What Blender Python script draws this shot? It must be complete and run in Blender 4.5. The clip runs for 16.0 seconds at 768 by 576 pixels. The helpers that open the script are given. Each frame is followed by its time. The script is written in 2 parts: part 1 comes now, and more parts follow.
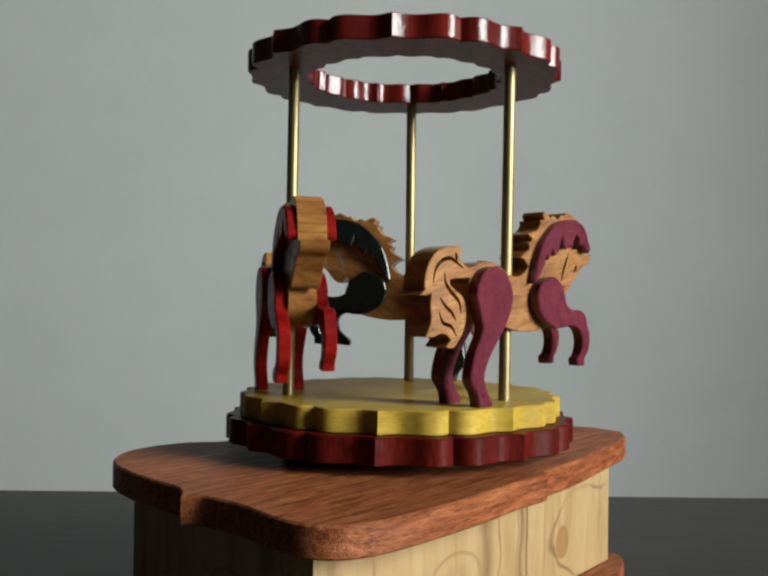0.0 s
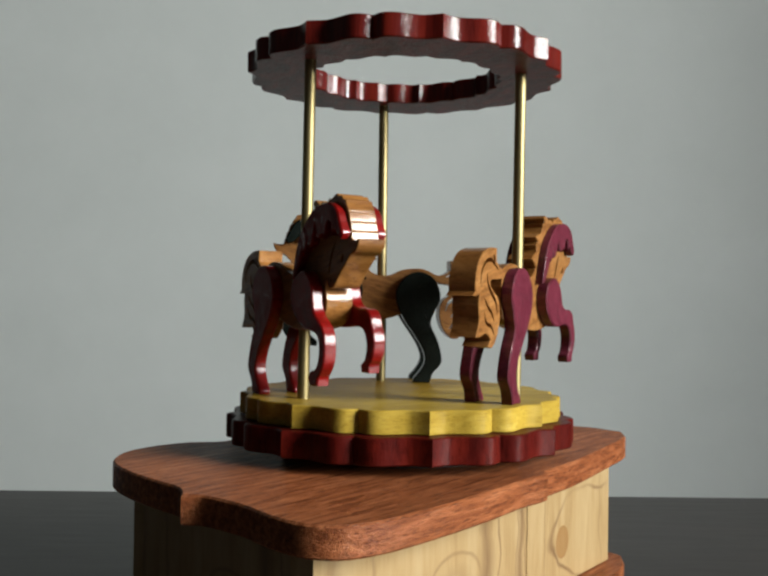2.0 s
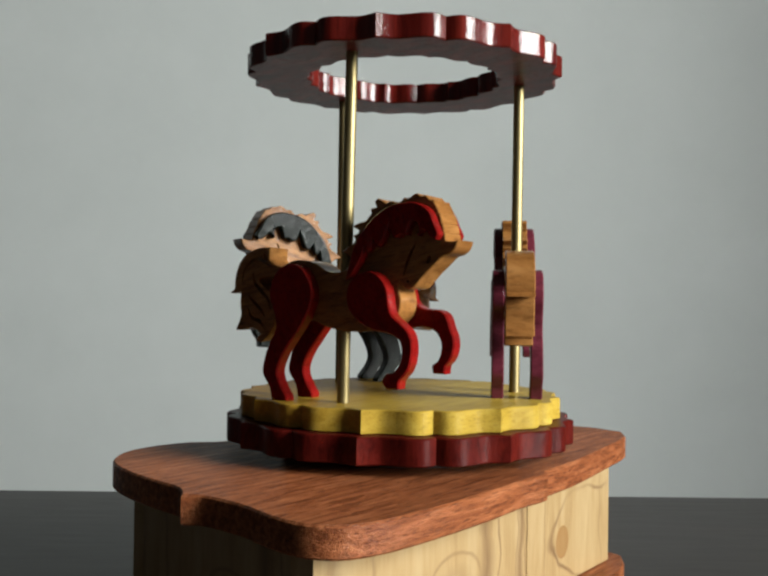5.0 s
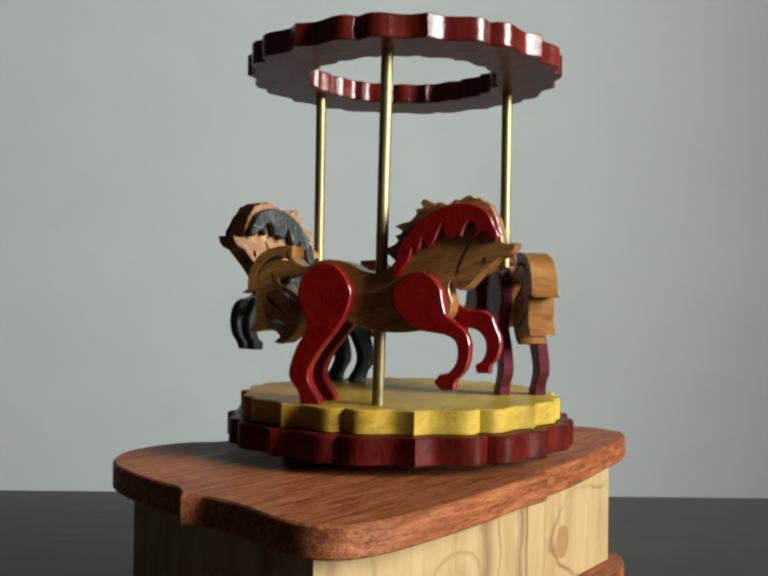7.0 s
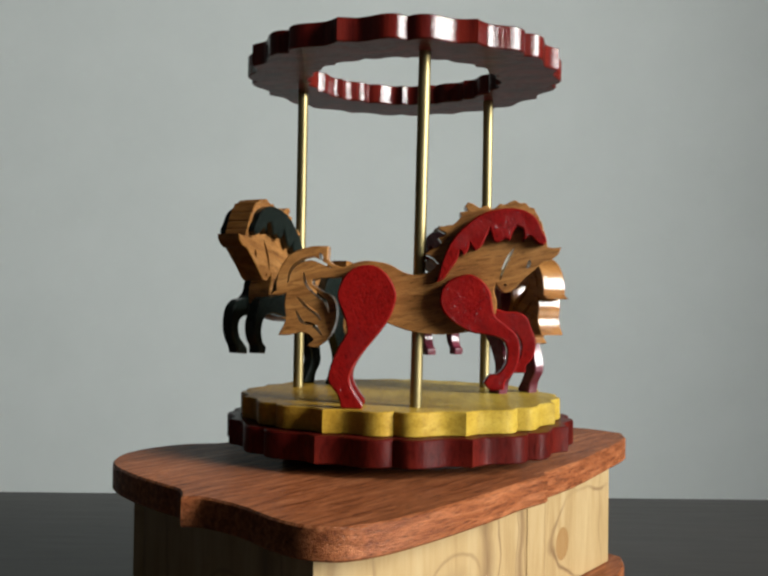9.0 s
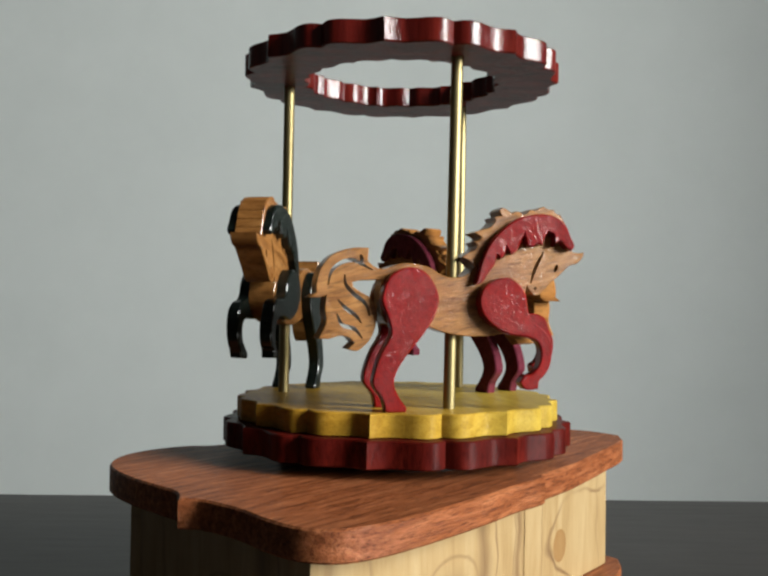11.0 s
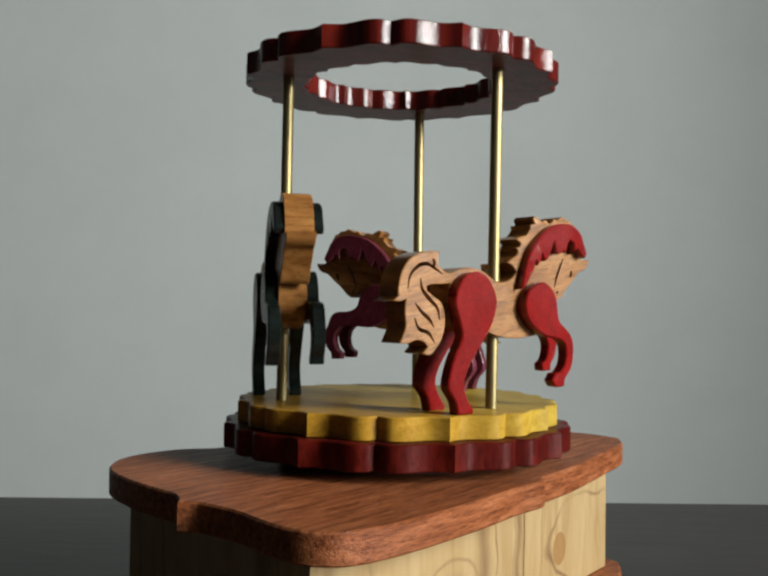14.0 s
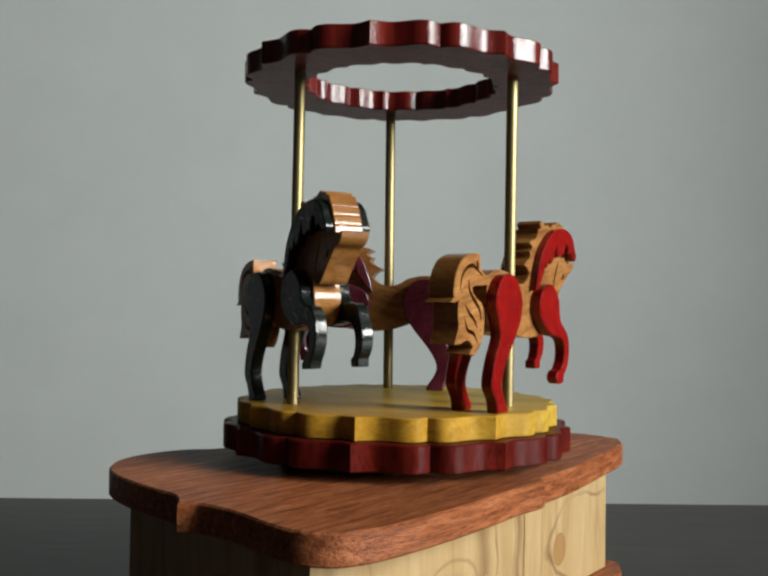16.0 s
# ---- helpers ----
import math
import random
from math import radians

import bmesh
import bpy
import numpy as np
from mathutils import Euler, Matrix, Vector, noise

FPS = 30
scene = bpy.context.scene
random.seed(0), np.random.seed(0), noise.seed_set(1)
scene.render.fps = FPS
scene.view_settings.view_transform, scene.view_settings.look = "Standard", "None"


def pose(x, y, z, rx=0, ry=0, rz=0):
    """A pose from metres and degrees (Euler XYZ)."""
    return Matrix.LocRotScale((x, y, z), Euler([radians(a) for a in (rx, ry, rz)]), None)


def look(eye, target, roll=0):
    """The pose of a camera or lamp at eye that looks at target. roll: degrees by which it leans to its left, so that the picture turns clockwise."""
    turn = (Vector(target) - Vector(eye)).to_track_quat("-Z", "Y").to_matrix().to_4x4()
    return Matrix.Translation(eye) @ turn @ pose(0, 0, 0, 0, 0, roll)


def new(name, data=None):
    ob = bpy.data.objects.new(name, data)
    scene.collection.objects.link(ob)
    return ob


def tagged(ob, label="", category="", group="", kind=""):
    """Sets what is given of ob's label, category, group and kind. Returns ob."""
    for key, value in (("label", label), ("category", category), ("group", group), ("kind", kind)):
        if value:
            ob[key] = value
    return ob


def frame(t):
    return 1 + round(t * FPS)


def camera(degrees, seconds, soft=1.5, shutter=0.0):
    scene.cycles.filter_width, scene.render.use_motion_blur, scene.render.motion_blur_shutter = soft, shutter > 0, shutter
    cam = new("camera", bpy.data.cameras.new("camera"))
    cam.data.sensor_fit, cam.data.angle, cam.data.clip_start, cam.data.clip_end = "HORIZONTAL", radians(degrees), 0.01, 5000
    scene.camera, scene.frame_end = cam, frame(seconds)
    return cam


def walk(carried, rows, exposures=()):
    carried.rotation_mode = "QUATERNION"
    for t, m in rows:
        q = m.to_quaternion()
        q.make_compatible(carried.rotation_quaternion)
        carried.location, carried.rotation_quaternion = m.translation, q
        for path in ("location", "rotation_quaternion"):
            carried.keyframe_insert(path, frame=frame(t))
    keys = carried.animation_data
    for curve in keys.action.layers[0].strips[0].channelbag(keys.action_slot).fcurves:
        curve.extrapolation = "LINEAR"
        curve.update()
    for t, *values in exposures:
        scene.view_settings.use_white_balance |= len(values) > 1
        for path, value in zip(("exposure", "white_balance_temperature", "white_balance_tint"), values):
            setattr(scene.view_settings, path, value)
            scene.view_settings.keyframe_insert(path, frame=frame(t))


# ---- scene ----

# ================= camera and its walk =================
EYE = (0.0, -0.3808, 0.0397)
DRIFT = [(0, 0, 0), (4, 0, 0), (7, 0, 0), (8, 0, 1), (9, 0, 3), (10, -2.5, 5), (11.5, -6, 8), (12.5, -6, 10), (13, -6, 12), (15, -6, 13), (16, -6, 14)]
cam = camera(47.0, 16.0, soft=2.6)


def aim(dx, dy):
    k = 0.38 / 1803
    return look(EYE, (-0.00738 - dx * k, -0.0009, 0.04438 + dy * k), 0.84)


walk(cam, [(t, aim(dx, dy)) for t, dx, dy in DRIFT],
     exposures=[(0, -0.01), (1.5, 0.09), (3.5, 0.23), (7, 0.27), (9.2, 0.24), (11.4, 0.26), (12.4, 0.01), (16, 0.04)])

# ================= world, window light =================
world = bpy.data.worlds.new("sky")
scene.world = world
world.use_nodes = True
wn = world.node_tree
sky = wn.nodes.new("ShaderNodeTexSky")
sky.sky_type = "NISHITA"
sky.sun_disc = False
sky.sun_elevation, sky.sun_rotation = radians(35), radians(200)
wn.nodes["Background"].inputs["Strength"].default_value = 0.1
wn.links.new(sky.outputs[0], wn.nodes["Background"].inputs[0])

WALL_X, WALL_Y, WALL_L, WALL_S = 2.75, 3.3, -4.2, -4.6      # east, north, west and south walls
FLOOR_Z, CEIL_Z = -0.844, 2.15
WIN_Y, WIN_Z = (-2.12, -0.70), (0.28, 1.95)                    # window opening in the east wall
MULLIONS = (-1.41,)

lamp = bpy.data.lights.new("window_daylight", "AREA")
lamp.shape, lamp.size, lamp.size_y = "RECTANGLE", WIN_Y[1] - WIN_Y[0] - 0.06, WIN_Z[1] - WIN_Z[0] - 0.06
lamp.energy, lamp.color = 315, (0.985, 1.0, 0.965)
lo = new("window_daylight", lamp)
lo.matrix_world = look((WALL_X + 0.06, sum(WIN_Y) / 2, sum(WIN_Z) / 2), (0, sum(WIN_Y) / 2, sum(WIN_Z) / 2))


# ================= materials =================
def material(name):
    m = bpy.data.materials.new(name)
    m.use_nodes = True
    nt = m.node_tree
    return m, nt, nt.nodes["Principled BSDF"]


def node(nt, kind, **values):
    n = nt.nodes.new(kind)
    for k, v in values.items():
        n.inputs[k.replace("_", " ")].default_value = v
    return n


def ramp(nt, source, stops):
    n = nt.nodes.new("ShaderNodeValToRGB")
    e = n.color_ramp.elements
    while len(e) < len(stops):
        e.new(0.5)
    for k, (p, c) in enumerate(stops):
        e[k].position, e[k].color = p, (*c, 1)
    nt.links.new(source, n.inputs[0])
    return n


def mapped(nt, scale, turn=(0, 0, 0), space="Object"):
    """Coordinates turned by degrees, then scaled, so that long grain may run askew."""
    tc = nt.nodes.new("ShaderNodeTexCoord")
    mr = nt.nodes.new("ShaderNodeMapping")
    mr.inputs["Rotation"].default_value = [radians(a) for a in turn]
    mp = nt.nodes.new("ShaderNodeMapping")
    mp.inputs["Scale"].default_value = scale
    nt.links.new(tc.outputs[space], mr.inputs[0])
    nt.links.new(mr.outputs[0], mp.inputs[0])
    return mp


def wood(name, dark, mid, light, stretch, turn=(0, 0, 0), rough=0.4, coat=0.5, coat_rough=0.12, bump=0.15, pores=0.5, spread=0.25, spec=0.03, sparkle=0.0, fleck=0.0, pit=0.0):
    """Stained or clear wood: long grain, fine pores, a broad drift of tone, and a lacquer coat."""
    m, nt, p = material(name)
    g = mapped(nt, stretch, turn)
    grain = node(nt, "ShaderNodeTexNoise", Scale=1.0, Detail=6, Roughness=0.62, Distortion=0.6)
    nt.links.new(g.outputs[0], grain.inputs["Vector"])
    fine = node(nt, "ShaderNodeTexNoise", Scale=4.5, Detail=4, Roughness=0.7)
    nt.links.new(g.outputs[0], fine.inputs["Vector"])
    broad = node(nt, "ShaderNodeTexNoise", Scale=28.0, Detail=2)
    tc = mapped(nt, (1, 1, 1))
    nt.links.new(tc.outputs[0], broad.inputs["Vector"])
    c = ramp(nt, grain.outputs["Fac"], [(0.5 - spread, dark), (0.5, mid), (0.5 + spread, light)])
    mixp = nt.nodes.new("ShaderNodeMix")
    mixp.data_type, mixp.blend_type = "RGBA", "MULTIPLY"
    mixp.inputs["Factor"].default_value = pores
    pr = ramp(nt, fine.outputs["Fac"], [(0.36, (0.35, 0.3, 0.28)), (0.5, (1, 1, 1))])
    nt.links.new(c.outputs[0], mixp.inputs["A"])
    nt.links.new(pr.outputs[0], mixp.inputs["B"])
    mixb = nt.nodes.new("ShaderNodeMix")
    mixb.data_type, mixb.blend_type = "RGBA", "MULTIPLY"
    mixb.inputs["Factor"].default_value = 0.6
    br = ramp(nt, broad.outputs["Fac"], [(0.3, (0.72, 0.7, 0.68)), (0.65, (1.1, 1.1, 1.1))])
    nt.links.new(mixp.outputs["Result"], mixb.inputs["A"])
    nt.links.new(br.outputs[0], mixb.inputs["B"])
    nt.links.new(mixb.outputs["Result"], p.inputs["Base Color"])
    rr = nt.nodes.new("ShaderNodeMapRange")
    rr.inputs["To Min"].default_value, rr.inputs["To Max"].default_value = rough * 0.75, min(1, rough * 1.3)
    nt.links.new(fine.outputs["Fac"], rr.inputs["Value"])
    nt.links.new(rr.outputs[0], p.inputs["Roughness"])
    b = node(nt, "ShaderNodeBump", Strength=bump, Distance=0.0012)
    nt.links.new(fine.outputs["Fac"], b.inputs["Height"])
    nt.links.new(b.outputs[0], p.inputs["Normal"])
    pits = node(nt, "ShaderNodeTexNoise", Scale=1150.0, Detail=2, Roughness=0.6)
    streak = mapped(nt, (1, 1, 0.45), (0, 20, 0))
    nt.links.new(streak.outputs[0], pits.inputs["Vector"])
    lift = nt.nodes.new("ShaderNodeMix")
    lift.inputs["Factor"].default_value = sparkle
    nt.links.new(fine.outputs["Fac"], lift.inputs["A"])
    nt.links.new(pits.outputs["Fac"], lift.inputs["B"])
    b2 = node(nt, "ShaderNodeBump", Strength=pit or min(1, bump), Distance=0.0008)
    nt.links.new(lift.outputs["Result"], b2.inputs["Height"])
    nt.links.new(b2.outputs[0], p.inputs["Coat Normal"])
    p.inputs["Specular IOR Level"].default_value = spec
    p.inputs["Coat Weight"].default_value = coat
    if fleck:       # brushed lacquer that shines in specks only
        cw = nt.nodes.new("ShaderNodeMapRange")
        cw.inputs["From Min"].default_value, cw.inputs["From Max"].default_value = 0.52, 0.66
        cw.inputs["To Min"].default_value, cw.inputs["To Max"].default_value = coat * (1 - fleck), coat
        nt.links.new(lift.outputs["Result"], cw.inputs["Value"])
        nt.links.new(cw.outputs[0], p.inputs["Coat Weight"])
    p.inputs["Coat Roughness"].default_value = coat_rough
    return m


def plaster(name, a, b, rough=0.85, bump=0.1, scale=3.0):
    m, nt, p = material(name)
    mp = mapped(nt, (1, 1, 1))
    n1 = node(nt, "ShaderNodeTexNoise", Scale=scale, Detail=4, Roughness=0.6)
    n2 = node(nt, "ShaderNodeTexNoise", Scale=140.0, Detail=3)
    for n in (n1, n2):
        nt.links.new(mp.outputs[0], n.inputs["Vector"])
    c = ramp(nt, n1.outputs["Fac"], [(0.3, a), (0.7, b)])
    nt.links.new(c.outputs[0], p.inputs["Base Color"])
    bp = node(nt, "ShaderNodeBump", Strength=bump, Distance=0.002)
    nt.links.new(n2.outputs["Fac"], bp.inputs["Height"])
    nt.links.new(bp.outputs[0], p.inputs["Normal"])
    p.inputs["Roughness"].default_value = rough
    return m


def brass():
    m, nt, p = material("brass")
    mp = mapped(nt, (900, 900, 30))
    n = node(nt, "ShaderNodeTexNoise", Scale=1.0, Detail=3)
    nt.links.new(mp.outputs[0], n.inputs["Vector"])
    c = ramp(nt, n.outputs["Fac"], [(0.3, (0.23, 0.185, 0.085)), (0.7, (0.35, 0.285, 0.145))])
    nt.links.new(c.outputs[0], p.inputs["Base Color"])
    r = nt.nodes.new("ShaderNodeMapRange")
    r.inputs["To Min"].default_value, r.inputs["To Max"].default_value = 0.42, 0.58
    nt.links.new(n.outputs["Fac"], r.inputs["Value"])
    nt.links.new(r.outputs[0], p.inputs["Roughness"])
    p.inputs["Metallic"].default_value = 1.0
    return m


TAN = wood("varnished_tan_wood", (0.115, 0.040, 0.0095), (0.258, 0.112, 0.030), (0.365, 0.178, 0.058), (50, 300, 300), (0, 12, 0), 0.4, 1.0, 0.09, 0.3, 0.7, 0.25, spec=0.22, sparkle=0.8, fleck=0.93, pit=0.6)
RED = wood("red_stained_wood", (0.1, 0.0026, 0.0022), (0.185, 0.0048, 0.004), (0.245, 0.01, 0.0075), (260, 260, 130), (0, 20, 0), 0.4, 1.0, 0.06, 0.3, 0.7, 0.38, spec=0.03, sparkle=0.8, fleck=0.98, pit=0.8)
PURPLE = wood("plum_stained_wood", (0.06, 0.0085, 0.016), (0.108, 0.018, 0.031), (0.15, 0.03, 0.046), (260, 260, 130), (0, 20, 0), 0.4, 1.0, 0.06, 0.3, 0.7, 0.38, spec=0.03, sparkle=0.8, fleck=0.98, pit=0.8)
GREEN = wood("dark_green_stained_wood", (0.003, 0.005, 0.004), (0.006, 0.0095, 0.008), (0.010, 0.0155, 0.013), (260, 260, 130), (0, 20, 0), 0.4, 1.0, 0.09, 0.3, 0.7, 0.38, spec=0.08, sparkle=0.8, fleck=0.93, pit=0.6)
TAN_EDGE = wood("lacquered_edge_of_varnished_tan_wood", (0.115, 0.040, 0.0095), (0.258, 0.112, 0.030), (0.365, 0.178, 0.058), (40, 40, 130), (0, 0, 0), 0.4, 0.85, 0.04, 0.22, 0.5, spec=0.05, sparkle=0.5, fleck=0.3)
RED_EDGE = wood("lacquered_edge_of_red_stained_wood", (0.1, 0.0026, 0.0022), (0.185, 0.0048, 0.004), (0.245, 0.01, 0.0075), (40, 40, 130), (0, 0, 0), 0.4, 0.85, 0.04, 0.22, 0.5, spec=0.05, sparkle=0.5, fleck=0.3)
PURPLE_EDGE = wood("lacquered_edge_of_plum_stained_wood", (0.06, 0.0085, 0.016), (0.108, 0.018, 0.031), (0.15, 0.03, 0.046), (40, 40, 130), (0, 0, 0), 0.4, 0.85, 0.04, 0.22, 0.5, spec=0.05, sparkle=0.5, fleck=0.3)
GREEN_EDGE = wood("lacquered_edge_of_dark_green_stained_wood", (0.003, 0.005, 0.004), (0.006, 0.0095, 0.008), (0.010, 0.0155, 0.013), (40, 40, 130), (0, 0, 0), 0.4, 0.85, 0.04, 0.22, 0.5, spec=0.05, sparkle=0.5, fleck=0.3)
CRIMSON = wood("dark_red_brushed_lacquer_wood", (0.07, 0.005, 0.005), (0.17, 0.014, 0.012), (0.27, 0.028, 0.02), (150, 70, 150), (0, 0, 25), 0.5, 0.9, 0.16, 0.6, 0.6, spec=0.4, sparkle=0.3, fleck=0.7, pit=0.5)
CRIMSON_EDGE = wood("dark_red_gloss_lacquer_wood", (0.038, 0.0026, 0.0019), (0.084, 0.0062, 0.0039), (0.142, 0.012, 0.0058), (95, 95, 9), (0, 0, 25), 0.45, 1.0, 0.03, 0.2, 0.5, spec=0.05, sparkle=0.75, fleck=0.35, pit=0.36)
MAROON = wood("dark_red_worn_lacquer_wood", (0.029, 0.0023, 0.0017), (0.067, 0.005, 0.0033), (0.113, 0.0095, 0.005), (95, 95, 40), (0, 0, 25), 0.45, 0.28, 0.06, 0.25, 0.6, spec=0.06, sparkle=0.5, fleck=0.5)
YELLOW = wood("yellow_stained_wood", (0.27, 0.176, 0.021), (0.385, 0.262, 0.038), (0.455, 0.33, 0.062), (30, 200, 260), (0, 0, 8), 0.5, 0.25, 0.25, 0.15, 0.35)
LID = wood("reddish_brown_open_grain_wood", (0.115, 0.032, 0.0115), (0.25, 0.079, 0.029), (0.385, 0.145, 0.061), (36, 380, 380), (0, 0, -52), 0.6, 0.45, 0.15, 0.7, 0.9, 0.2, sparkle=0.35, fleck=0.5)
TABLE = wood("dark_brown_table_wood", (0.018, 0.016, 0.015), (0.026, 0.023, 0.021), (0.036, 0.032, 0.03), (4, 50, 50), (0, 0, 0), 0.45, 0.1, 0.3, 0.05, 0.3, spec=0.5)
BRASS = brass()


def amber_side(m, az):
    """The stain of the round board has gone amber towards one side."""
    nt = m.node_tree
    p = nt.nodes["Principled BSDF"]
    source = p.inputs["Base Color"].links[0].from_socket
    mp = mapped(nt, (1, 1, 1), (0, 0, -az))
    sp = nt.nodes.new("ShaderNodeSeparateXYZ")
    nt.links.new(mp.outputs[0], sp.inputs[0])
    blot = node(nt, "ShaderNodeTexNoise", Scale=45.0, Detail=3, Roughness=0.6)
    nt.links.new(mp.outputs[0], blot.inputs["Vector"])
    add = nt.nodes.new("ShaderNodeMath")
    add.operation = "MULTIPLY_ADD"
    add.inputs[1].default_value = 0.05
    nt.links.new(blot.outputs["Fac"], add.inputs[0])
    nt.links.new(sp.outputs[0], add.inputs[2])
    r = ramp(nt, add.outputs[0], [(0.0, (1, 1, 1)), (0.09, (0.92, 0.70, 0.48))])
    mx = nt.nodes.new("ShaderNodeMix")
    mx.data_type, mx.blend_type = "RGBA", "MULTIPLY"
    mx.inputs["Factor"].default_value = 1.0
    nt.links.new(source, mx.inputs["A"])
    nt.links.new(r.outputs[0], mx.inputs["B"])
    nt.links.new(mx.outputs["Result"], p.inputs["Base Color"])


amber_side(YELLOW, -85)
WALL = plaster("pale_grey_wall_paint", (0.765, 0.82, 0.81), (0.815, 0.87, 0.86), 0.9, 0.12, 2.0)
# near-black for the unseen walls and ceiling, set low to hold down bounced light
DARKWALL = plaster("bounce_cutting_near_black", (0.03, 0.0275, 0.025), (0.038, 0.035, 0.032), 0.9)
FLOORMAT = plaster("dark_floor_boards", (0.04, 0.03, 0.023), (0.06, 0.046, 0.034), 0.6)
WHITE = plaster("white_window_paint", (0.75, 0.75, 0.73), (0.8, 0.8, 0.78), 0.5)
FELT = plaster("black_bearing", (0.012, 0.012, 0.012), (0.02, 0.02, 0.02), 0.6, 0.1, 60)


def pale_wood():
    """Pale ash-like boards: brown growth lines that bend round knots."""
    m, nt, p = material("pale_figured_wood")
    mp = mapped(nt, (1, 1, 1))
    warp = node(nt, "ShaderNodeTexNoise", Scale=22.0, Detail=3, Roughness=0.55)
    nt.links.new(mp.outputs[0], warp.inputs["Vector"])
    sx = nt.nodes.new("ShaderNodeSeparateXYZ")
    nt.links.new(mp.outputs[0], sx.inputs[0])

    def op(kind, a, b=None):
        n = nt.nodes.new("ShaderNodeMath")
        n.operation = kind
        for k, v in enumerate((a, b)):
            if v is None:
                continue
            if isinstance(v, (int, float)):
                n.inputs[k].default_value = v
            else:
                nt.links.new(v, n.inputs[k])
        return n.outputs[0]

    x, z = sx.outputs[0], sx.outputs[2]

    def ring(cx, cz, wx, wz):
        dx, dz = op("DIVIDE", op("SUBTRACT", x, cx), wx), op("DIVIDE", op("SUBTRACT", z, cz), wz)
        return op("SQRT", op("ADD", op("MULTIPLY", dx, dx), op("MULTIPLY", dz, dz)))

    wob = op("MULTIPLY", op("SUBTRACT", warp.outputs["Fac"], 0.5), 0.018)
    xw = op("ADD", x, wob)
    knot, lens, halo = ring(0.1604, -0.065, 0.0062, 0.0074), ring(0.077, -0.068, 0.0165, 0.0165), ring(0.186, -0.064, 0.040, 0.020)
    jitter = op("MULTIPLY", op("SUBTRACT", warp.outputs["Fac"], 0.5), 0.9)

    def stroke(value, at, width, strength):
        """1 on a growth line, 0 away from it."""
        d = op("DIVIDE", op("ABSOLUTE", op("SUBTRACT", value, at)), width)
        return op("MULTIPLY", op("MAXIMUM", op("SUBTRACT", 1.0, d), 0.0), strength)

    marks = op("MULTIPLY", stroke(op("ADD", halo, jitter), 1.0, 0.06, 1.1), op("MAXIMUM", op("SUBTRACT", op("MULTIPLY", warp.outputs["Fac"], 3.0), 1.1), 0.0))
    for mark in (stroke(op("ADD", lens, jitter), 1.0, 0.07, 0.5), stroke(op("ADD", lens, jitter), 0.55, 0.25, 0.22), stroke(xw, 0.096, 0.0055, 0.8),
                 stroke(xw, 0.1045, 0.0009, 0.8), stroke(xw, 0.1230, 0.0040, 0.85), stroke(xw, 0.1196, 0.0008, 0.7), stroke(xw, 0.1275, 0.0008, 0.6), stroke(xw, 0.1450, 0.0007, 0.6), stroke(xw, 0.029, 0.0018, 0.5),
                 stroke(xw, 0.008, 0.004, 0.5), stroke(xw, 0.2000, 0.0012, 0.35)):
        marks = op("MAXIMUM", marks, mark)
    fine = node(nt, "ShaderNodeTexNoise", Scale=1.0, Detail=5, Roughness=0.7)
    fm = mapped(nt, (900, 900, 40))
    nt.links.new(fm.outputs[0], fine.inputs["Vector"])
    broken = op("MULTIPLY", marks, op("ADD", op("MULTIPLY", fine.outputs["Fac"], 1.6), 0.25))
    soft = node(nt, "ShaderNodeTexNoise", Scale=1.0, Detail=3, Roughness=0.6, Distortion=0.8)
    sm = mapped(nt, (120, 120, 18))
    nt.links.new(sm.outputs[0], soft.inputs["Vector"])
    c = ramp(nt, soft.outputs["Fac"], [(0.25, (0.25, 0.158, 0.064)), (0.5, (0.315, 0.215, 0.098)), (0.75, (0.36, 0.262, 0.134))])
    fr = ramp(nt, fine.outputs["Fac"], [(0.3, (0.84, 0.8, 0.74)), (0.6, (1.03, 1.03, 1.03))])
    mx = nt.nodes.new("ShaderNodeMix")
    mx.data_type, mx.blend_type = "RGBA", "MULTIPLY"
    mx.inputs["Factor"].default_value = 0.8
    nt.links.new(c.outputs[0], mx.inputs["A"])
    nt.links.new(fr.outputs[0], mx.inputs["B"])
    ml = nt.nodes.new("ShaderNodeMix")
    ml.data_type = "RGBA"
    nt.links.new(broken, ml.inputs["Factor"])
    nt.links.new(mx.outputs["Result"], ml.inputs["A"])
    ml.inputs["B"].default_value = (0.145, 0.08, 0.033, 1)
    kn = ramp(nt, op("ADD", knot, op("MULTIPLY", jitter, 0.12)), [(0.0, (0.7, 0.7, 0.7)), (0.82, (0.8, 0.8, 0.8)), (0.93, (0.95, 0.95, 0.95)), (1.02, (0, 0, 0))])
    mk = nt.nodes.new("ShaderNodeMix")
    mk.data_type = "RGBA"
    nt.links.new(kn.outputs[0], mk.inputs["Factor"])
    nt.links.new(ml.outputs["Result"], mk.inputs["A"])
    mk.inputs["B"].default_value = (0.21, 0.105, 0.03, 1)
    nt.links.new(mk.outputs["Result"], p.inputs["Base Color"])
    bp = node(nt, "ShaderNodeBump", Strength=0.12, Distance=0.0005)
    nt.links.new(fine.outputs["Fac"], bp.inputs["Height"])
    nt.links.new(bp.outputs[0], p.inputs["Normal"])
    p.inputs["Roughness"].default_value = 0.45
    p.inputs["Coat Weight"].default_value = 0.2
    return m


PALE = pale_wood()


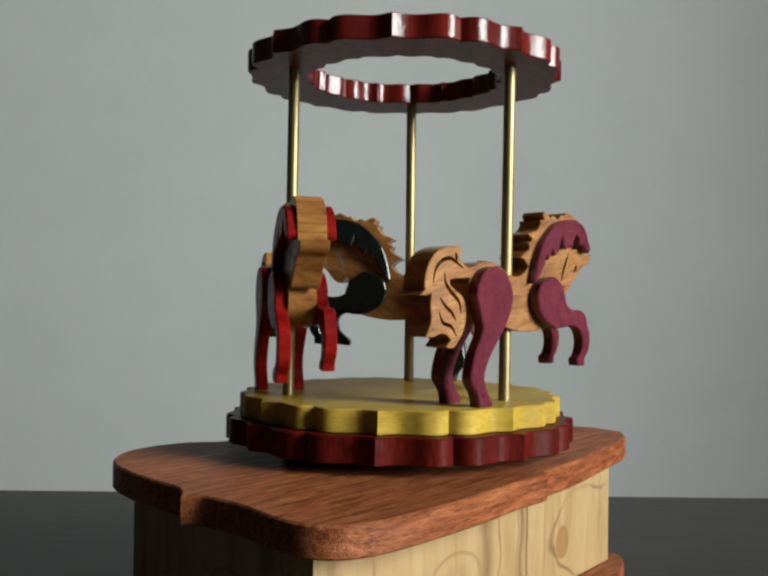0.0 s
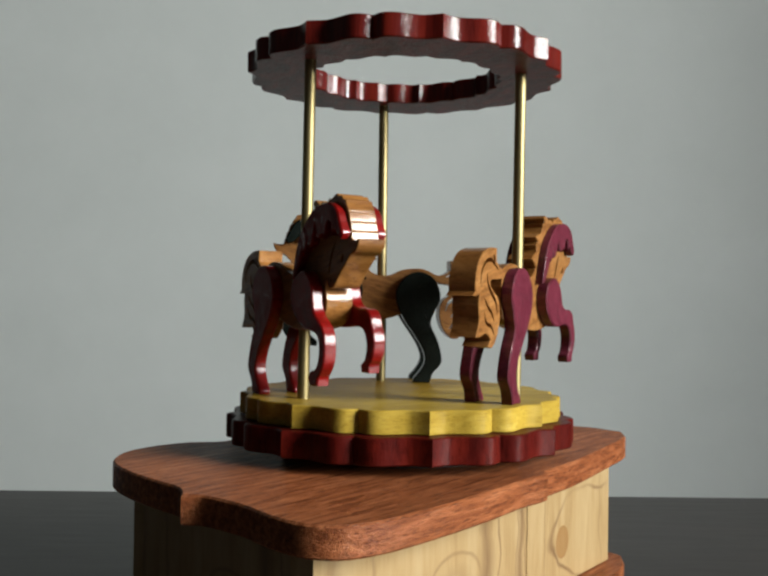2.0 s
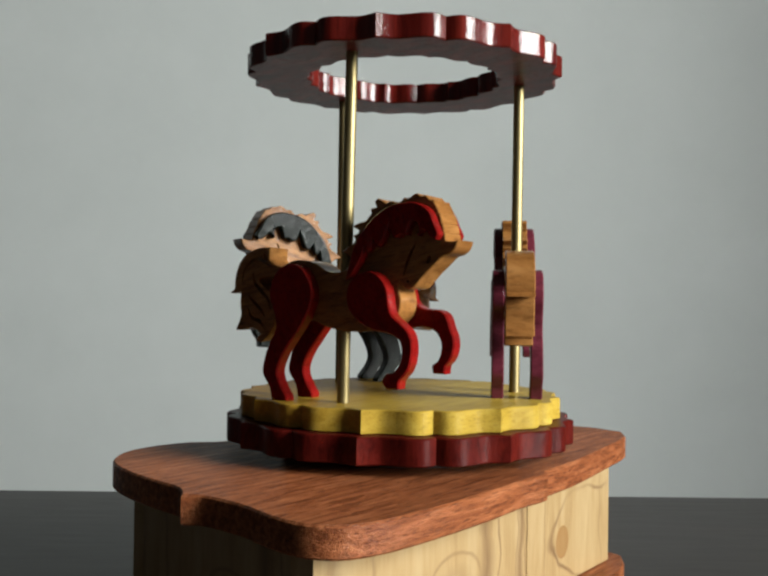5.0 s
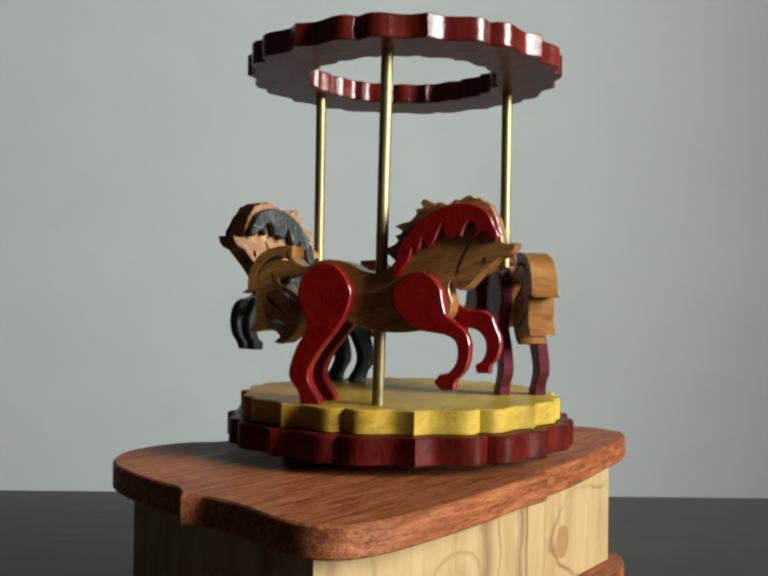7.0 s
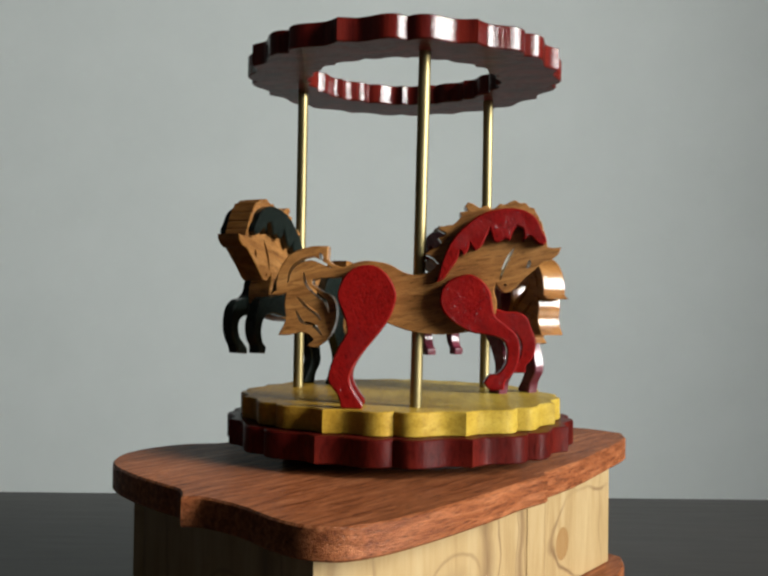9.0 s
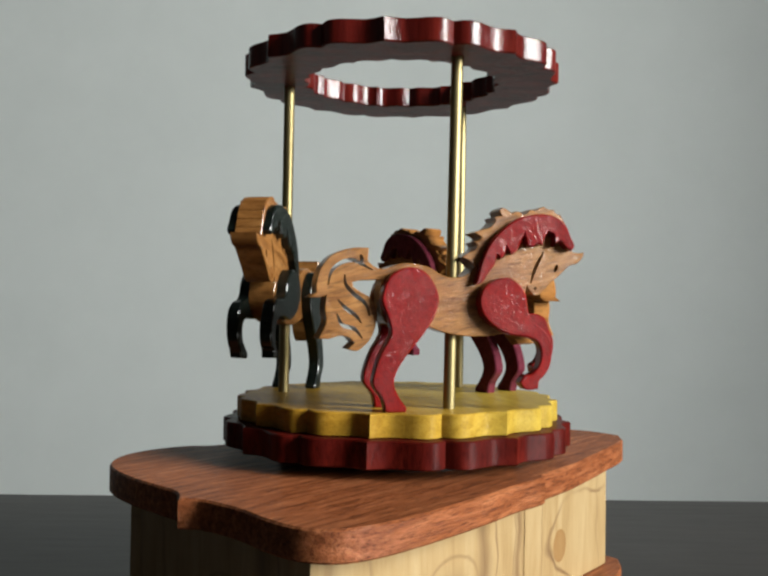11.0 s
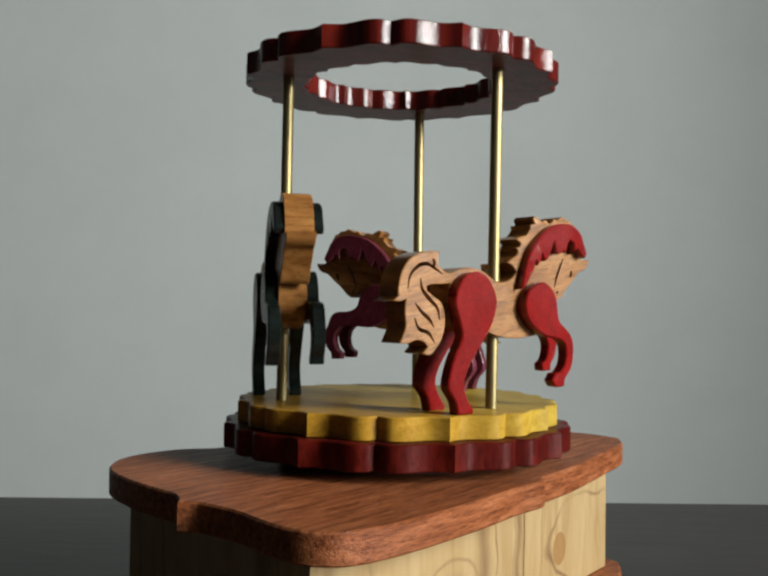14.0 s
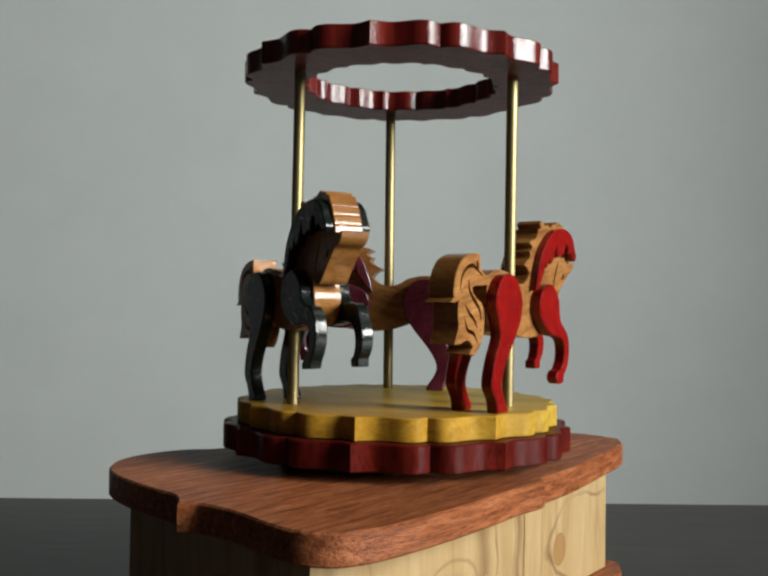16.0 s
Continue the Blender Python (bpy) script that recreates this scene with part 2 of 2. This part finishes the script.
# ================= mesh helpers =================
def part(name, bm, mat, parent=None, label="", angle=32):
    me = bpy.data.meshes.new(name)
    bm.to_mesh(me)
    bm.free()
    for poly in me.polygons:
        poly.use_smooth = True
    me.set_sharp_from_angle(angle=radians(angle))
    me.materials.append(mat)
    ob = new(name, me)
    ob.parent = parent
    if label:
        tagged(ob, label)
    return ob


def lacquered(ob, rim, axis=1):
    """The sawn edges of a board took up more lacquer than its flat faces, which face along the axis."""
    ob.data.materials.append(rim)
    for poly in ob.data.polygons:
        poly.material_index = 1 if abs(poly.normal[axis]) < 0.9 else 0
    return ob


def mm(text):
    """Points in millimetres, 'x,z x,z ...', as metres."""
    return [Vector([float(v) / 1000 for v in w.split(",")]) for w in text.split()]


def smooth_line(pts, closed=True, steps=4, corner=62):
    """A curve through the points; turns sharper than corner degrees stay sharp."""
    n, out = len(pts), []

    def sharp(i):
        a, b = pts[i] - pts[i - 1], pts[(i + 1) % n] - pts[i]
        return a.length and b.length and a.angle(b) > radians(corner)

    for i in range(n if closed else n - 1):
        p1, p2 = pts[i], pts[(i + 1) % n]
        p0 = pts[i - 1] if (closed or i > 0) and not sharp(i) else p1 * 2 - p2
        p3 = pts[(i + 2) % n] if (closed or i < n - 2) and not sharp((i + 1) % n) else p2 * 2 - p1
        l = (p2 - p1).length
        m1 = (p2 - p0) * (l / max(1e-9, (p2 - p1).length + (p1 - p0).length))
        m2 = (p3 - p1) * (l / max(1e-9, (p2 - p1).length + (p3 - p2).length))
        for k in range(steps):
            s = k / steps
            h1, h2, h3, h4 = 2 * s**3 - 3 * s**2 + 1, s**3 - 2 * s**2 + s, -2 * s**3 + 3 * s**2, s**3 - s**2
            out.append(p1 * h1 + m1 * h2 + p2 * h3 + m2 * h4)
    if not closed:
        out.append(pts[-1].copy())
    return out


def inset(line, d):
    """The closed line moved inwards by d; it runs anticlockwise."""
    n, out = len(line), []
    for i in range(n):
        a, b = (line[i] - line[i - 1]).normalized(), (line[(i + 1) % n] - line[i]).normalized()
        na, nb = Vector((-a.y, a.x)), Vector((-b.y, b.x))
        s = na + nb
        k = s.length_squared
        out.append(line[i] + (s * (2 * d / k) if k > 0.5 else na * d * 0.5))
    return out


def area(line):
    return sum(a.x * b.y - b.x * a.y for a, b in zip(line, line[1:] + line[:1])) / 2


def prism(line, lo, hi, edge=0.0004, axes="xz", holes=()):
    """A sawn board: the closed outline between lo and hi along the third axis, with eased edges."""
    if area(line) < 0:
        line = line[::-1]
    bm = bmesh.new()

    def at(p, w):
        return (p.x, w, p.y) if axes == "xz" else (p.x, p.y, w)

    rings = []
    for w, d in ((lo, edge), (lo + edge, 0), (hi - edge, 0), (hi, edge)):
        rings.append([bm.verts.new(at(p, w)) for p in (inset(line, d) if d else line)])
    n = len(line)
    for r, s in zip(rings, rings[1:]):
        for i in range(n):
            bm.faces.new((r[i], r[(i + 1) % n], s[(i + 1) % n], s[i]))
    bm.faces.new(rings[0][::-1])
    bm.faces.new(rings[-1])
    bmesh.ops.recalc_face_normals(bm, faces=bm.faces)
    return bm


def slot(pts, width, steps=5):
    """The outline of a saw cut along a curve, tapering at both ends."""
    c = smooth_line(pts, False, steps, 180)
    n, left, right = len(c), [], []
    for i, p in enumerate(c):
        d = (c[min(i + 1, n - 1)] - c[max(i - 1, 0)]).normalized()
        w = width / 2 * (0.25 + 0.75 * math.sin(math.pi * min(1, max(0, (i + 0.4) / (n - 0.2)))))
        left.append(p + Vector((-d.y, d.x)) * w)
        right.append(p - Vector((-d.y, d.x)) * w)
    return left + right[::-1]


def cut(bm, cutters):
    """bm with the cutters' volumes taken away."""
    me, mc = bpy.data.meshes.new("blank"), bpy.data.meshes.new("cutter")
    bm.to_mesh(me)
    bm.free()
    joined = bmesh.new()
    for c in cutters:
        tmp = bpy.data.meshes.new("one")
        c.to_mesh(tmp)
        c.free()
        joined.from_mesh(tmp)
        bpy.data.meshes.remove(tmp)
    joined.to_mesh(mc)
    joined.free()
    a, b = new("blank", me), new("cutter", mc)
    mod = a.modifiers.new("cut", "BOOLEAN")
    mod.object, mod.operation, mod.solver = b, "DIFFERENCE", "EXACT"
    out = bmesh.new()
    out.from_mesh(a.evaluated_get(bpy.context.evaluated_depsgraph_get()).to_mesh())
    bpy.data.objects.remove(a)
    bpy.data.objects.remove(b)
    bpy.data.meshes.remove(me)
    bpy.data.meshes.remove(mc)
    return out


def box(x0, x1, y0, y1, z0, z1, edge=0.0):
    line = [Vector(p) for p in ((x0, y0), (x1, y0), (x1, y1), (x0, y1))]
    return prism(line, z0, z1, edge or 1e-5, "xy")


def rod(a, b, radius, sides=20):
    a, b = Vector(a), Vector(b)
    bm = bmesh.new()
    bmesh.ops.create_cone(bm, cap_ends=True, segments=sides, radius1=radius, radius2=radius, depth=(b - a).length)
    m = Matrix.Translation((a + b) / 2) @ (b - a).to_track_quat("Z", "Y").to_matrix().to_4x4()
    bmesh.ops.transform(bm, matrix=m, verts=bm.verts)
    return bm


# ================= the room =================
def structure(name, bm, mat, label, category):
    return tagged(part(name, bm, mat), label, category, kind="structure")


T = 0.12
structure("wall_north", box(WALL_L - T, WALL_X + T, WALL_Y, WALL_Y + T, FLOOR_Z, CEIL_Z), WALL, "plain pale grey painted wall behind the table", "wall")
# unseen west, south and east walls and ceiling, added dark to keep shaded sides deep
structure("wall_west", box(WALL_L - T, WALL_L, WALL_S, WALL_Y, FLOOR_Z, CEIL_Z), DARKWALL, "unseen near-black side wall that cuts bounced light", "wall")
structure("wall_south", box(WALL_L - T, WALL_X + T, WALL_S - T, WALL_S, FLOOR_Z, CEIL_Z), DARKWALL, "unseen near-black wall behind the viewer that cuts bounced light", "wall")
wall_e = structure("wall_east", box(WALL_X, WALL_X + T, WALL_S, WIN_Y[0], FLOOR_Z, CEIL_Z), DARKWALL, "unseen near-black wall with the daylight window", "wall")
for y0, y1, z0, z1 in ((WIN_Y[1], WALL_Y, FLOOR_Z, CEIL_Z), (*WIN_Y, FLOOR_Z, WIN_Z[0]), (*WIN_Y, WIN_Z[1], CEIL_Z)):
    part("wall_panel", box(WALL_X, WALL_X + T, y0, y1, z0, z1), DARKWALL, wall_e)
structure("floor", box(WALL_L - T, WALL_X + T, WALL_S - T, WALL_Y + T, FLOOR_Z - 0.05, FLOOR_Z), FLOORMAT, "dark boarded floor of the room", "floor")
structure("ceiling", box(WALL_L - T, WALL_X + T, WALL_S - T, WALL_Y + T, CEIL_Z, CEIL_Z + 0.05), DARKWALL, "unseen near-black ceiling that cuts bounced light", "ceiling")


def window():
    win = tagged(new("window_1"), "white framed window letting in soft daylight", "window", kind="structure")
    f, xm = 0.03, WALL_X + 0.02
    for y0, y1, z0, z1 in ((WIN_Y[0], WIN_Y[0] + f, *WIN_Z), (WIN_Y[1] - f, WIN_Y[1], *WIN_Z),
                           (WIN_Y[0] + f, WIN_Y[1] - f, WIN_Z[0], WIN_Z[0] + f), (WIN_Y[0] + f, WIN_Y[1] - f, WIN_Z[1] - f, WIN_Z[1]),
                           *((y - 0.02, y + 0.02, WIN_Z[0] + f, WIN_Z[1] - f) for y in MULLIONS)):
        part("window_frame", box(xm, xm + 0.03, y0, y1, z0, z1, 0.003), WHITE, win)


window()

# ================= the table =================
TABLE_Z = -0.094


def table():
    tb = tagged(new("table"), "dark brown wooden table with a smooth top", "table")
    part("tabletop", box(-0.75, 0.75, -0.72, 0, -0.028, 0, 0.002), TABLE, tb)
    for x in (-0.70, 0.70):
        for y in (-0.67, -0.05):
            part("leg", box(x - 0.03, x + 0.03, y - 0.03, y + 0.03, FLOOR_Z - TABLE_Z, -0.028, 0.002), TABLE, tb)
    for y in (-0.67, -0.05):
        part("apron", box(-0.67, 0.67, y - 0.01, y + 0.01, -0.1, -0.028, 0.001), TABLE, tb)
    tb.matrix_world = pose(0, 0.2275, TABLE_Z, 0, 0, 2.2)


table()


# ================= the music box under the carousel =================
LID_TOP, LID_BOTTOM, BASE_TOP = -0.0235, -0.0335, -0.0835
LID_LINE = mm("-76,6 -92,0 -105,-13 -111,-29 -108,-48 -96,-66 -80,-82.5 -74,-88 -71.2,-93 -69,-100.5 -62,-101 -48,-112 -36,-126 -25,-134 -13,-134 "
              "3,-121 30,-88 44,-68 54.6,-55.6 54.4,-51 60,-43 71,-27 92,10 106,36 109,54 96,68 76,76 68,84 74,98 60,132 40,150 18,150 0,132 -22,98 -42,60 -50,58")


def music_box():
    mb = tagged(new("music_box"), "wooden box with reddish brown lid and pale figured sides", "music box")
    line = smooth_line(LID_LINE, True, 4, 50)
    part("lid", prism(line, LID_BOTTOM, LID_TOP, 0.0007, "xy"), LID, mb, "reddish brown open-grained lid with scrolled outline")
    part("base_board", prism(line, TABLE_Z, BASE_TOP, 0.0007, "xy"), LID, mb, "reddish brown scrolled base board")
    corners = [Vector(p) for p in ((-0.105, -0.030), (-0.0245, -0.122), (0.1006, 0.045), (0.020, 0.137))]
    for k in range(4):
        a, b = corners[k], corners[(k + 1) % 4]
        d = b - a
        turn = math.degrees(math.atan2(d.y, d.x))
        length, t = d.length, 0.009
        if k == 1:      # the figured front: two boards with a narrow strip between them
            pieces = ((0.0, 0.1191, 0.0), (0.1191, 0.1289, -0.0003), (0.1289, length, 0.0))
        else:
            pieces = ((t, length - t, 0.0),) if k != 3 else ((0.0, length, 0.0),)
        for s0, s1, proud in pieces:
            ob = part("side_board", box(s0, s1, -proud, t, BASE_TOP, LID_BOTTOM, 0.0004), PALE, mb)
            ob.matrix_local = pose(a.x, a.y, 0, 0, 0, turn)
    return mb


music_box()


# ================= the carousel =================
def bracket_radius(deg):
    """Radius of the scrolled outline, 1 on average: sharp notches, round lobes and sharp tips, eight times round."""
    f = (deg - 351.4) % 45
    f = f if f <= 22.5 else 45 - f
    keys = ((0, 0.962), (1.2, 0.978), (3.0, 1.001), (5.5, 1.011), (8.5, 1.001), (12.5, 0.973), (16.0, 0.960), (18.5, 0.969), (20.8, 0.989), (22.5, 1.008))
    return float(np.interp(f, [k[0] for k in keys], [k[1] for k in keys]))


def scroll(radius, shift=0.0):
    """The scrolled outline at a mean radius in metres."""
    out, n = [], 16 * 14
    for i in range(n):
        a = 351.4 + i * 360 / n
        r = radius * bracket_radius(a)
        out.append(Vector((r * math.cos(radians(a + shift)), r * math.sin(radians(a + shift)))))
    return out


POLE_R, TOP_Z = 0.050, 0.1335
POLE_AT = (0.0, 121.4, 240.4)
HIND_FOOT = -0.0235


def ring_board(outer, inner, lo, hi, edge=0.0005):
    bm = bmesh.new()
    n = len(outer)
    loops = []
    for line, sign in ((outer, 1), (inner, -1)):
        for w, d in ((lo, edge), (lo + edge, 0), (hi - edge, 0), (hi, edge)):
            pts = inset(line, d * sign) if d else line
            loops.append([bm.verts.new((p.x, p.y, w)) for p in pts])
    o, q = loops[:4], loops[4:]
    for a, b in ((o[0], o[1]), (o[1], o[2]), (o[2], o[3]), (o[3], q[3]), (q[3], q[2]), (q[2], q[1]), (q[1], q[0]), (q[0], o[0])):
        for i in range(n):
            bm.faces.new((a[i], a[(i + 1) % n], b[(i + 1) % n], b[i]))
    bmesh.ops.recalc_face_normals(bm, faces=bm.faces)
    return bm


def carousel():
    c = tagged(new("carousel"), "small wooden carousel turning on brass poles", "carousel")
    part("platform", prism(scroll(0.0672), -0.0088, 0, 0.0004, "xy"), YELLOW, c, "yellow stained scrolled platform", 40)
    part("base_disc", prism(scroll(0.0727), -0.019, -0.0089, 0.0005, "xy"), MAROON, c, "dark red lacquered scrolled disc", 40)
    bm = bmesh.new()
    bmesh.ops.create_cone(bm, cap_ends=True, segments=48, radius1=0.05, radius2=0.05, depth=0.0045)
    bmesh.ops.translate(bm, vec=(0, 0, -0.02125), verts=bm.verts)
    part("turntable_bearing", bm, FELT, c, "black bearing under the disc")
    lacquered(part("canopy_ring", ring_board(scroll(0.0664, 2.6), scroll(0.0412, 2.6), TOP_Z, TOP_Z + 0.0090), CRIMSON, c, "dark red glossy scrolled canopy ring", 40), CRIMSON_EDGE, 2)
    for a in POLE_AT:
        b, t = radians(a), radians(a + 1.06)
        part("pole", rod((POLE_R * math.cos(b), POLE_R * math.sin(b), -0.004), (POLE_R * math.cos(t), POLE_R * math.sin(t) + 0.0008, TOP_Z + 0.001), 0.0023), BRASS, c, "round brass pole")
    return c


# ---- horses: outlines seen from the outer side, x towards the head, z up, in millimetres from the pole's foot
BACK = "-27.4,51.8 -22.7,53.6 -18,54.3 -10.2,53.0 -5,50.2 0,49.3 5,50.8"
CREST = ("7.8,53.6 5.4,55.8 2.4,57 5,58.6 7.8,60 8.8,61.4 7.6,63 9.6,63.6 10.4,64.8 7.4,66.4 10.4,67.6 13.2,68.2 15.8,71 15.4,72.6 18.2,73 17.2,75 18.4,76.3 20.4,75.6 22.6,74.2 24,75 25.6,74.8 "
         "27,73.8 28.6,74.6 30,76 31.8,75.6 33.6,76.6 35.6,77.2 37.4,76.2 39.4,76.2 40.8,74.8 42.6,74.4 43.1,73.2 44.6,70.6 44.5,70.0 45.2,69.7 46.0,66.9 45.8,66.3 46.4,66.0 47.0,63.4 46.8,62.9 47.3,62.6 47.6,60.2")
HEAD = "49.7,59.8 52.6,60.2 51.6,57.6 49.4,55.7 46.6,54.9 44.4,53 42.4,51.2 39.8,49 37.4,46.6 35.2,44.3 33,43.2 31.2,43.6 28.8,46.5 28.3,43.5 29.4,39"
CHEST = "28.2,34 24,30 16,28 6,27.4 -4,28.8 -14,32 -22,30 -27,33 -28.6,40 -27.9,48.1"
TAIL_UNDER = ("-32,47.7 -36.3,47.6 -39,46.8 -38.8,45.2 -35.7,43.2 -31.9,41.1 -30,37.6 -29.9,32.2 -31.7,26.9 -34.4,23.7 -37.2,21.9 -40.5,22.5 -38.1,24.8 "
              "-40,26.7 -43.3,27.4 -47.3,26.3 -51.3,26.3 -48.6,32.1")
TAIL_OVER = "-49.1,37.3 -48.6,41.9 -51.5,41.1 -54.7,41.3 -52.2,43 -52.3,46 -50.9,51.3 -47.8,55.7 -44.2,57.9 -38.7,59.4 -33.1,59.5 -33.4,54.8 -31.2,52.9"
CUTS = (("-48,45.7 -46.9,50.5 -43.7,53.6 -39.4,54.9 -35.5,53.4 -31.6,51.4", 1.5), ("-42,49.6 -41.4,45.9 -38.1,42.4 -33.9,38.9 -32.6,34.7", 1.6),
        ("-44.4,40.5 -41.3,37.4 -37.6,34.8 -35.5,32", 1.5), ("-44.7,35.4 -42.5,31.4 -38,29.9 -35,26.4", 1.5), ("-35.6,53.8 -35.7,55.4 -36.2,57", 1.5),
        ("41.2,55.2 40.8,53.8 40.1,52.2", 1.5), ("35.6,60 33.4,56 31.6,52 30.4,47.8", 1.3), ("31.8,46.3 32.2,46 32.7,45.6", 1.2))
HIND = ("-28.9,42.9 -26.2,48.9 -21.6,52 -16,52.4 -11.2,49.4 -7.6,42.3 -9,35.2 -12.8,28.9 -17.5,23 -21.3,18 -23.8,13 -24,9.5 -21.8,5 -19.4,1.6 -19.6,0 "
        "-27.2,0 -28.4,4.8 -32,10 -31.2,15.8 -28.8,21.9 -26.6,25.6 -25.4,29 -27,35 -28.7,39")
FORE_LOW = ("8.4,41.7 10.3,46.1 14.3,48.7 19.3,49.6 23.4,47.5 26.5,43.5 27.4,38.6 28.6,34.4 32.6,31.2 35.8,28.4 37.3,24.6 37.2,19.4 36,15.2 34,12.6 32.4,11 31.9,8 26.8,7.8 "
            "24.4,10.4 26.6,13.2 28.6,13.4 30.6,14.8 32.4,17.6 32.8,22.4 31.4,25.6 27.4,27.4 19.6,28.6 12.5,32.6 9.1,36.8")
FORE_HIGH = ("8.4,41.7 10.3,46.1 14.3,48.7 19.3,49.6 23.4,47.5 26.5,43.5 28.2,38.6 33,36.3 38.4,36 41.8,34 43.4,30 45.2,25.4 44.8,20.6 43.2,17.4 41.8,16 41.4,12.9 36.4,12.9 "
             "36,15.8 38.2,17.4 39.7,21 39.4,25 36.8,28.4 31.6,29.6 26,29 19.6,29 12.5,32.6 9.1,36.8")
FORE_MID = ("8.4,41.7 10.3,46.1 14.3,48.7 19.3,49.6 23.4,47.5 26.5,43.5 27.8,38.6 31,36 35.4,34.6 38.6,31.6 39.8,27 39.4,22 37.6,18 35.4,15.4 34.2,12.6 27.6,12.4 "
            "27.4,14.6 30,16.8 33.2,19.6 34.6,23.4 33.6,26.6 30,28.6 25,28.8 19.6,29 12.5,32.6 9.1,36.8")
MANE = ("7,46.6 9.2,54.8 11,59.3 13.6,63.6 17.1,67.2 21.5,70.7 25.9,72.8 31.2,73.8 36.4,73.8 40.6,72.3 43.4,69.8 45,66.2 46.8,62.4 45.6,60.4 43.4,61.4 41,63.8 39.6,63.4 38.4,61.8 38.2,66.2 "
        "36,67.4 34.6,65.4 33.6,62.2 31.6,62.6 29.4,61.4 27.6,61.8 26.2,66.2 25,63.8 23.9,61.2 22.6,59.2 20.8,58.2 19,61 18.2,58 16.6,56.4 15.4,58.6 14.4,54.6 12,51.2 9.6,47.8")
HALF, SIDE = 0.0055, 0.0048


def horse_body_mesh():
    line = smooth_line(mm(" ".join((BACK, CREST, HEAD, CHEST, TAIL_UNDER, TAIL_OVER))), True, 3, 48)
    bm = prism(line, -HALF, HALF, 0.0003)
    for text, w in CUTS:
        for wide in (1.0, 1.07, 0.93, 1.15, 0.85, 1.25):
            trial = cut(bm.copy(), [prism(slot(mm(text), w * wide / 1000), -0.012, 0.012, 1e-5)])
            if len(trial.faces) > 100 and trial.calc_volume() > 2.9e-5:
                bm.free()
                bm = trial
                break
            trial.free()
    return bm


def horse(name_label, stain, rim, outer, inner):
    h = tagged(new("carousel_horse"), name_label, "toy horse", "carousel horses")
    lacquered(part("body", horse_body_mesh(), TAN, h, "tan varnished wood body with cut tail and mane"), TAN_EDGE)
    for sign in (-1, 1):
        lo, hi = (-HALF - SIDE, -HALF + 0.0002) if sign < 0 else (HALF - 0.0002, HALF + SIDE)
        for name, text in (("hind_leg", HIND), ("foreleg", outer if sign < 0 else inner), ("mane", MANE)):
            top = 0.0012 if name == "mane" else 0.0
            a, b = (lo + top, hi) if sign < 0 else (lo, hi - top)
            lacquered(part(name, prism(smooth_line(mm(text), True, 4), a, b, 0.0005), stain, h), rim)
    return h


ride = carousel()
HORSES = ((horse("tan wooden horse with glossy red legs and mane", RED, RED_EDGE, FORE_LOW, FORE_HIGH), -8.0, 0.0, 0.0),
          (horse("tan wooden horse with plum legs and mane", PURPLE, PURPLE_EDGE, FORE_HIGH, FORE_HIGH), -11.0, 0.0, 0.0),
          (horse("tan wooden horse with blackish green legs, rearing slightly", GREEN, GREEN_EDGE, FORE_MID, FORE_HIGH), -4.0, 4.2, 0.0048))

# ================= the turning =================
TURN = ((0, -155.4), (1.5, -143.7), (3.5, -127.6), (7, -99.4), (9, -83.1), (12.5, -54.8), (14.5, -38.3), (16, -26.4))


def motions():
    times = [k * 0.5 for k in range(33)]
    turn = [float(np.interp(t, [k[0] for k in TURN], [k[1] for k in TURN])) for t in times]
    walk(ride, [(t, pose(0, 0, 0, 0, 0, a)) for t, a in zip(times, turn)])
    for (h, twist, rear, ahead), at in zip(HORSES, POLE_AT):
        # the horse stands on its hind hooves, reared by some degrees about them
        lift = pose(HIND_FOOT + ahead, 0, 0) @ pose(0, 0, 0, 0, -rear, 0) @ pose(-HIND_FOOT, 0, 0)
        walk(h, [(t, pose(POLE_R * math.cos(radians(a + at)), POLE_R * math.sin(radians(a + at)), 0, 0, 0, a + at + twist + 90) @ lift) for t, a in zip(times, turn)])


motions()
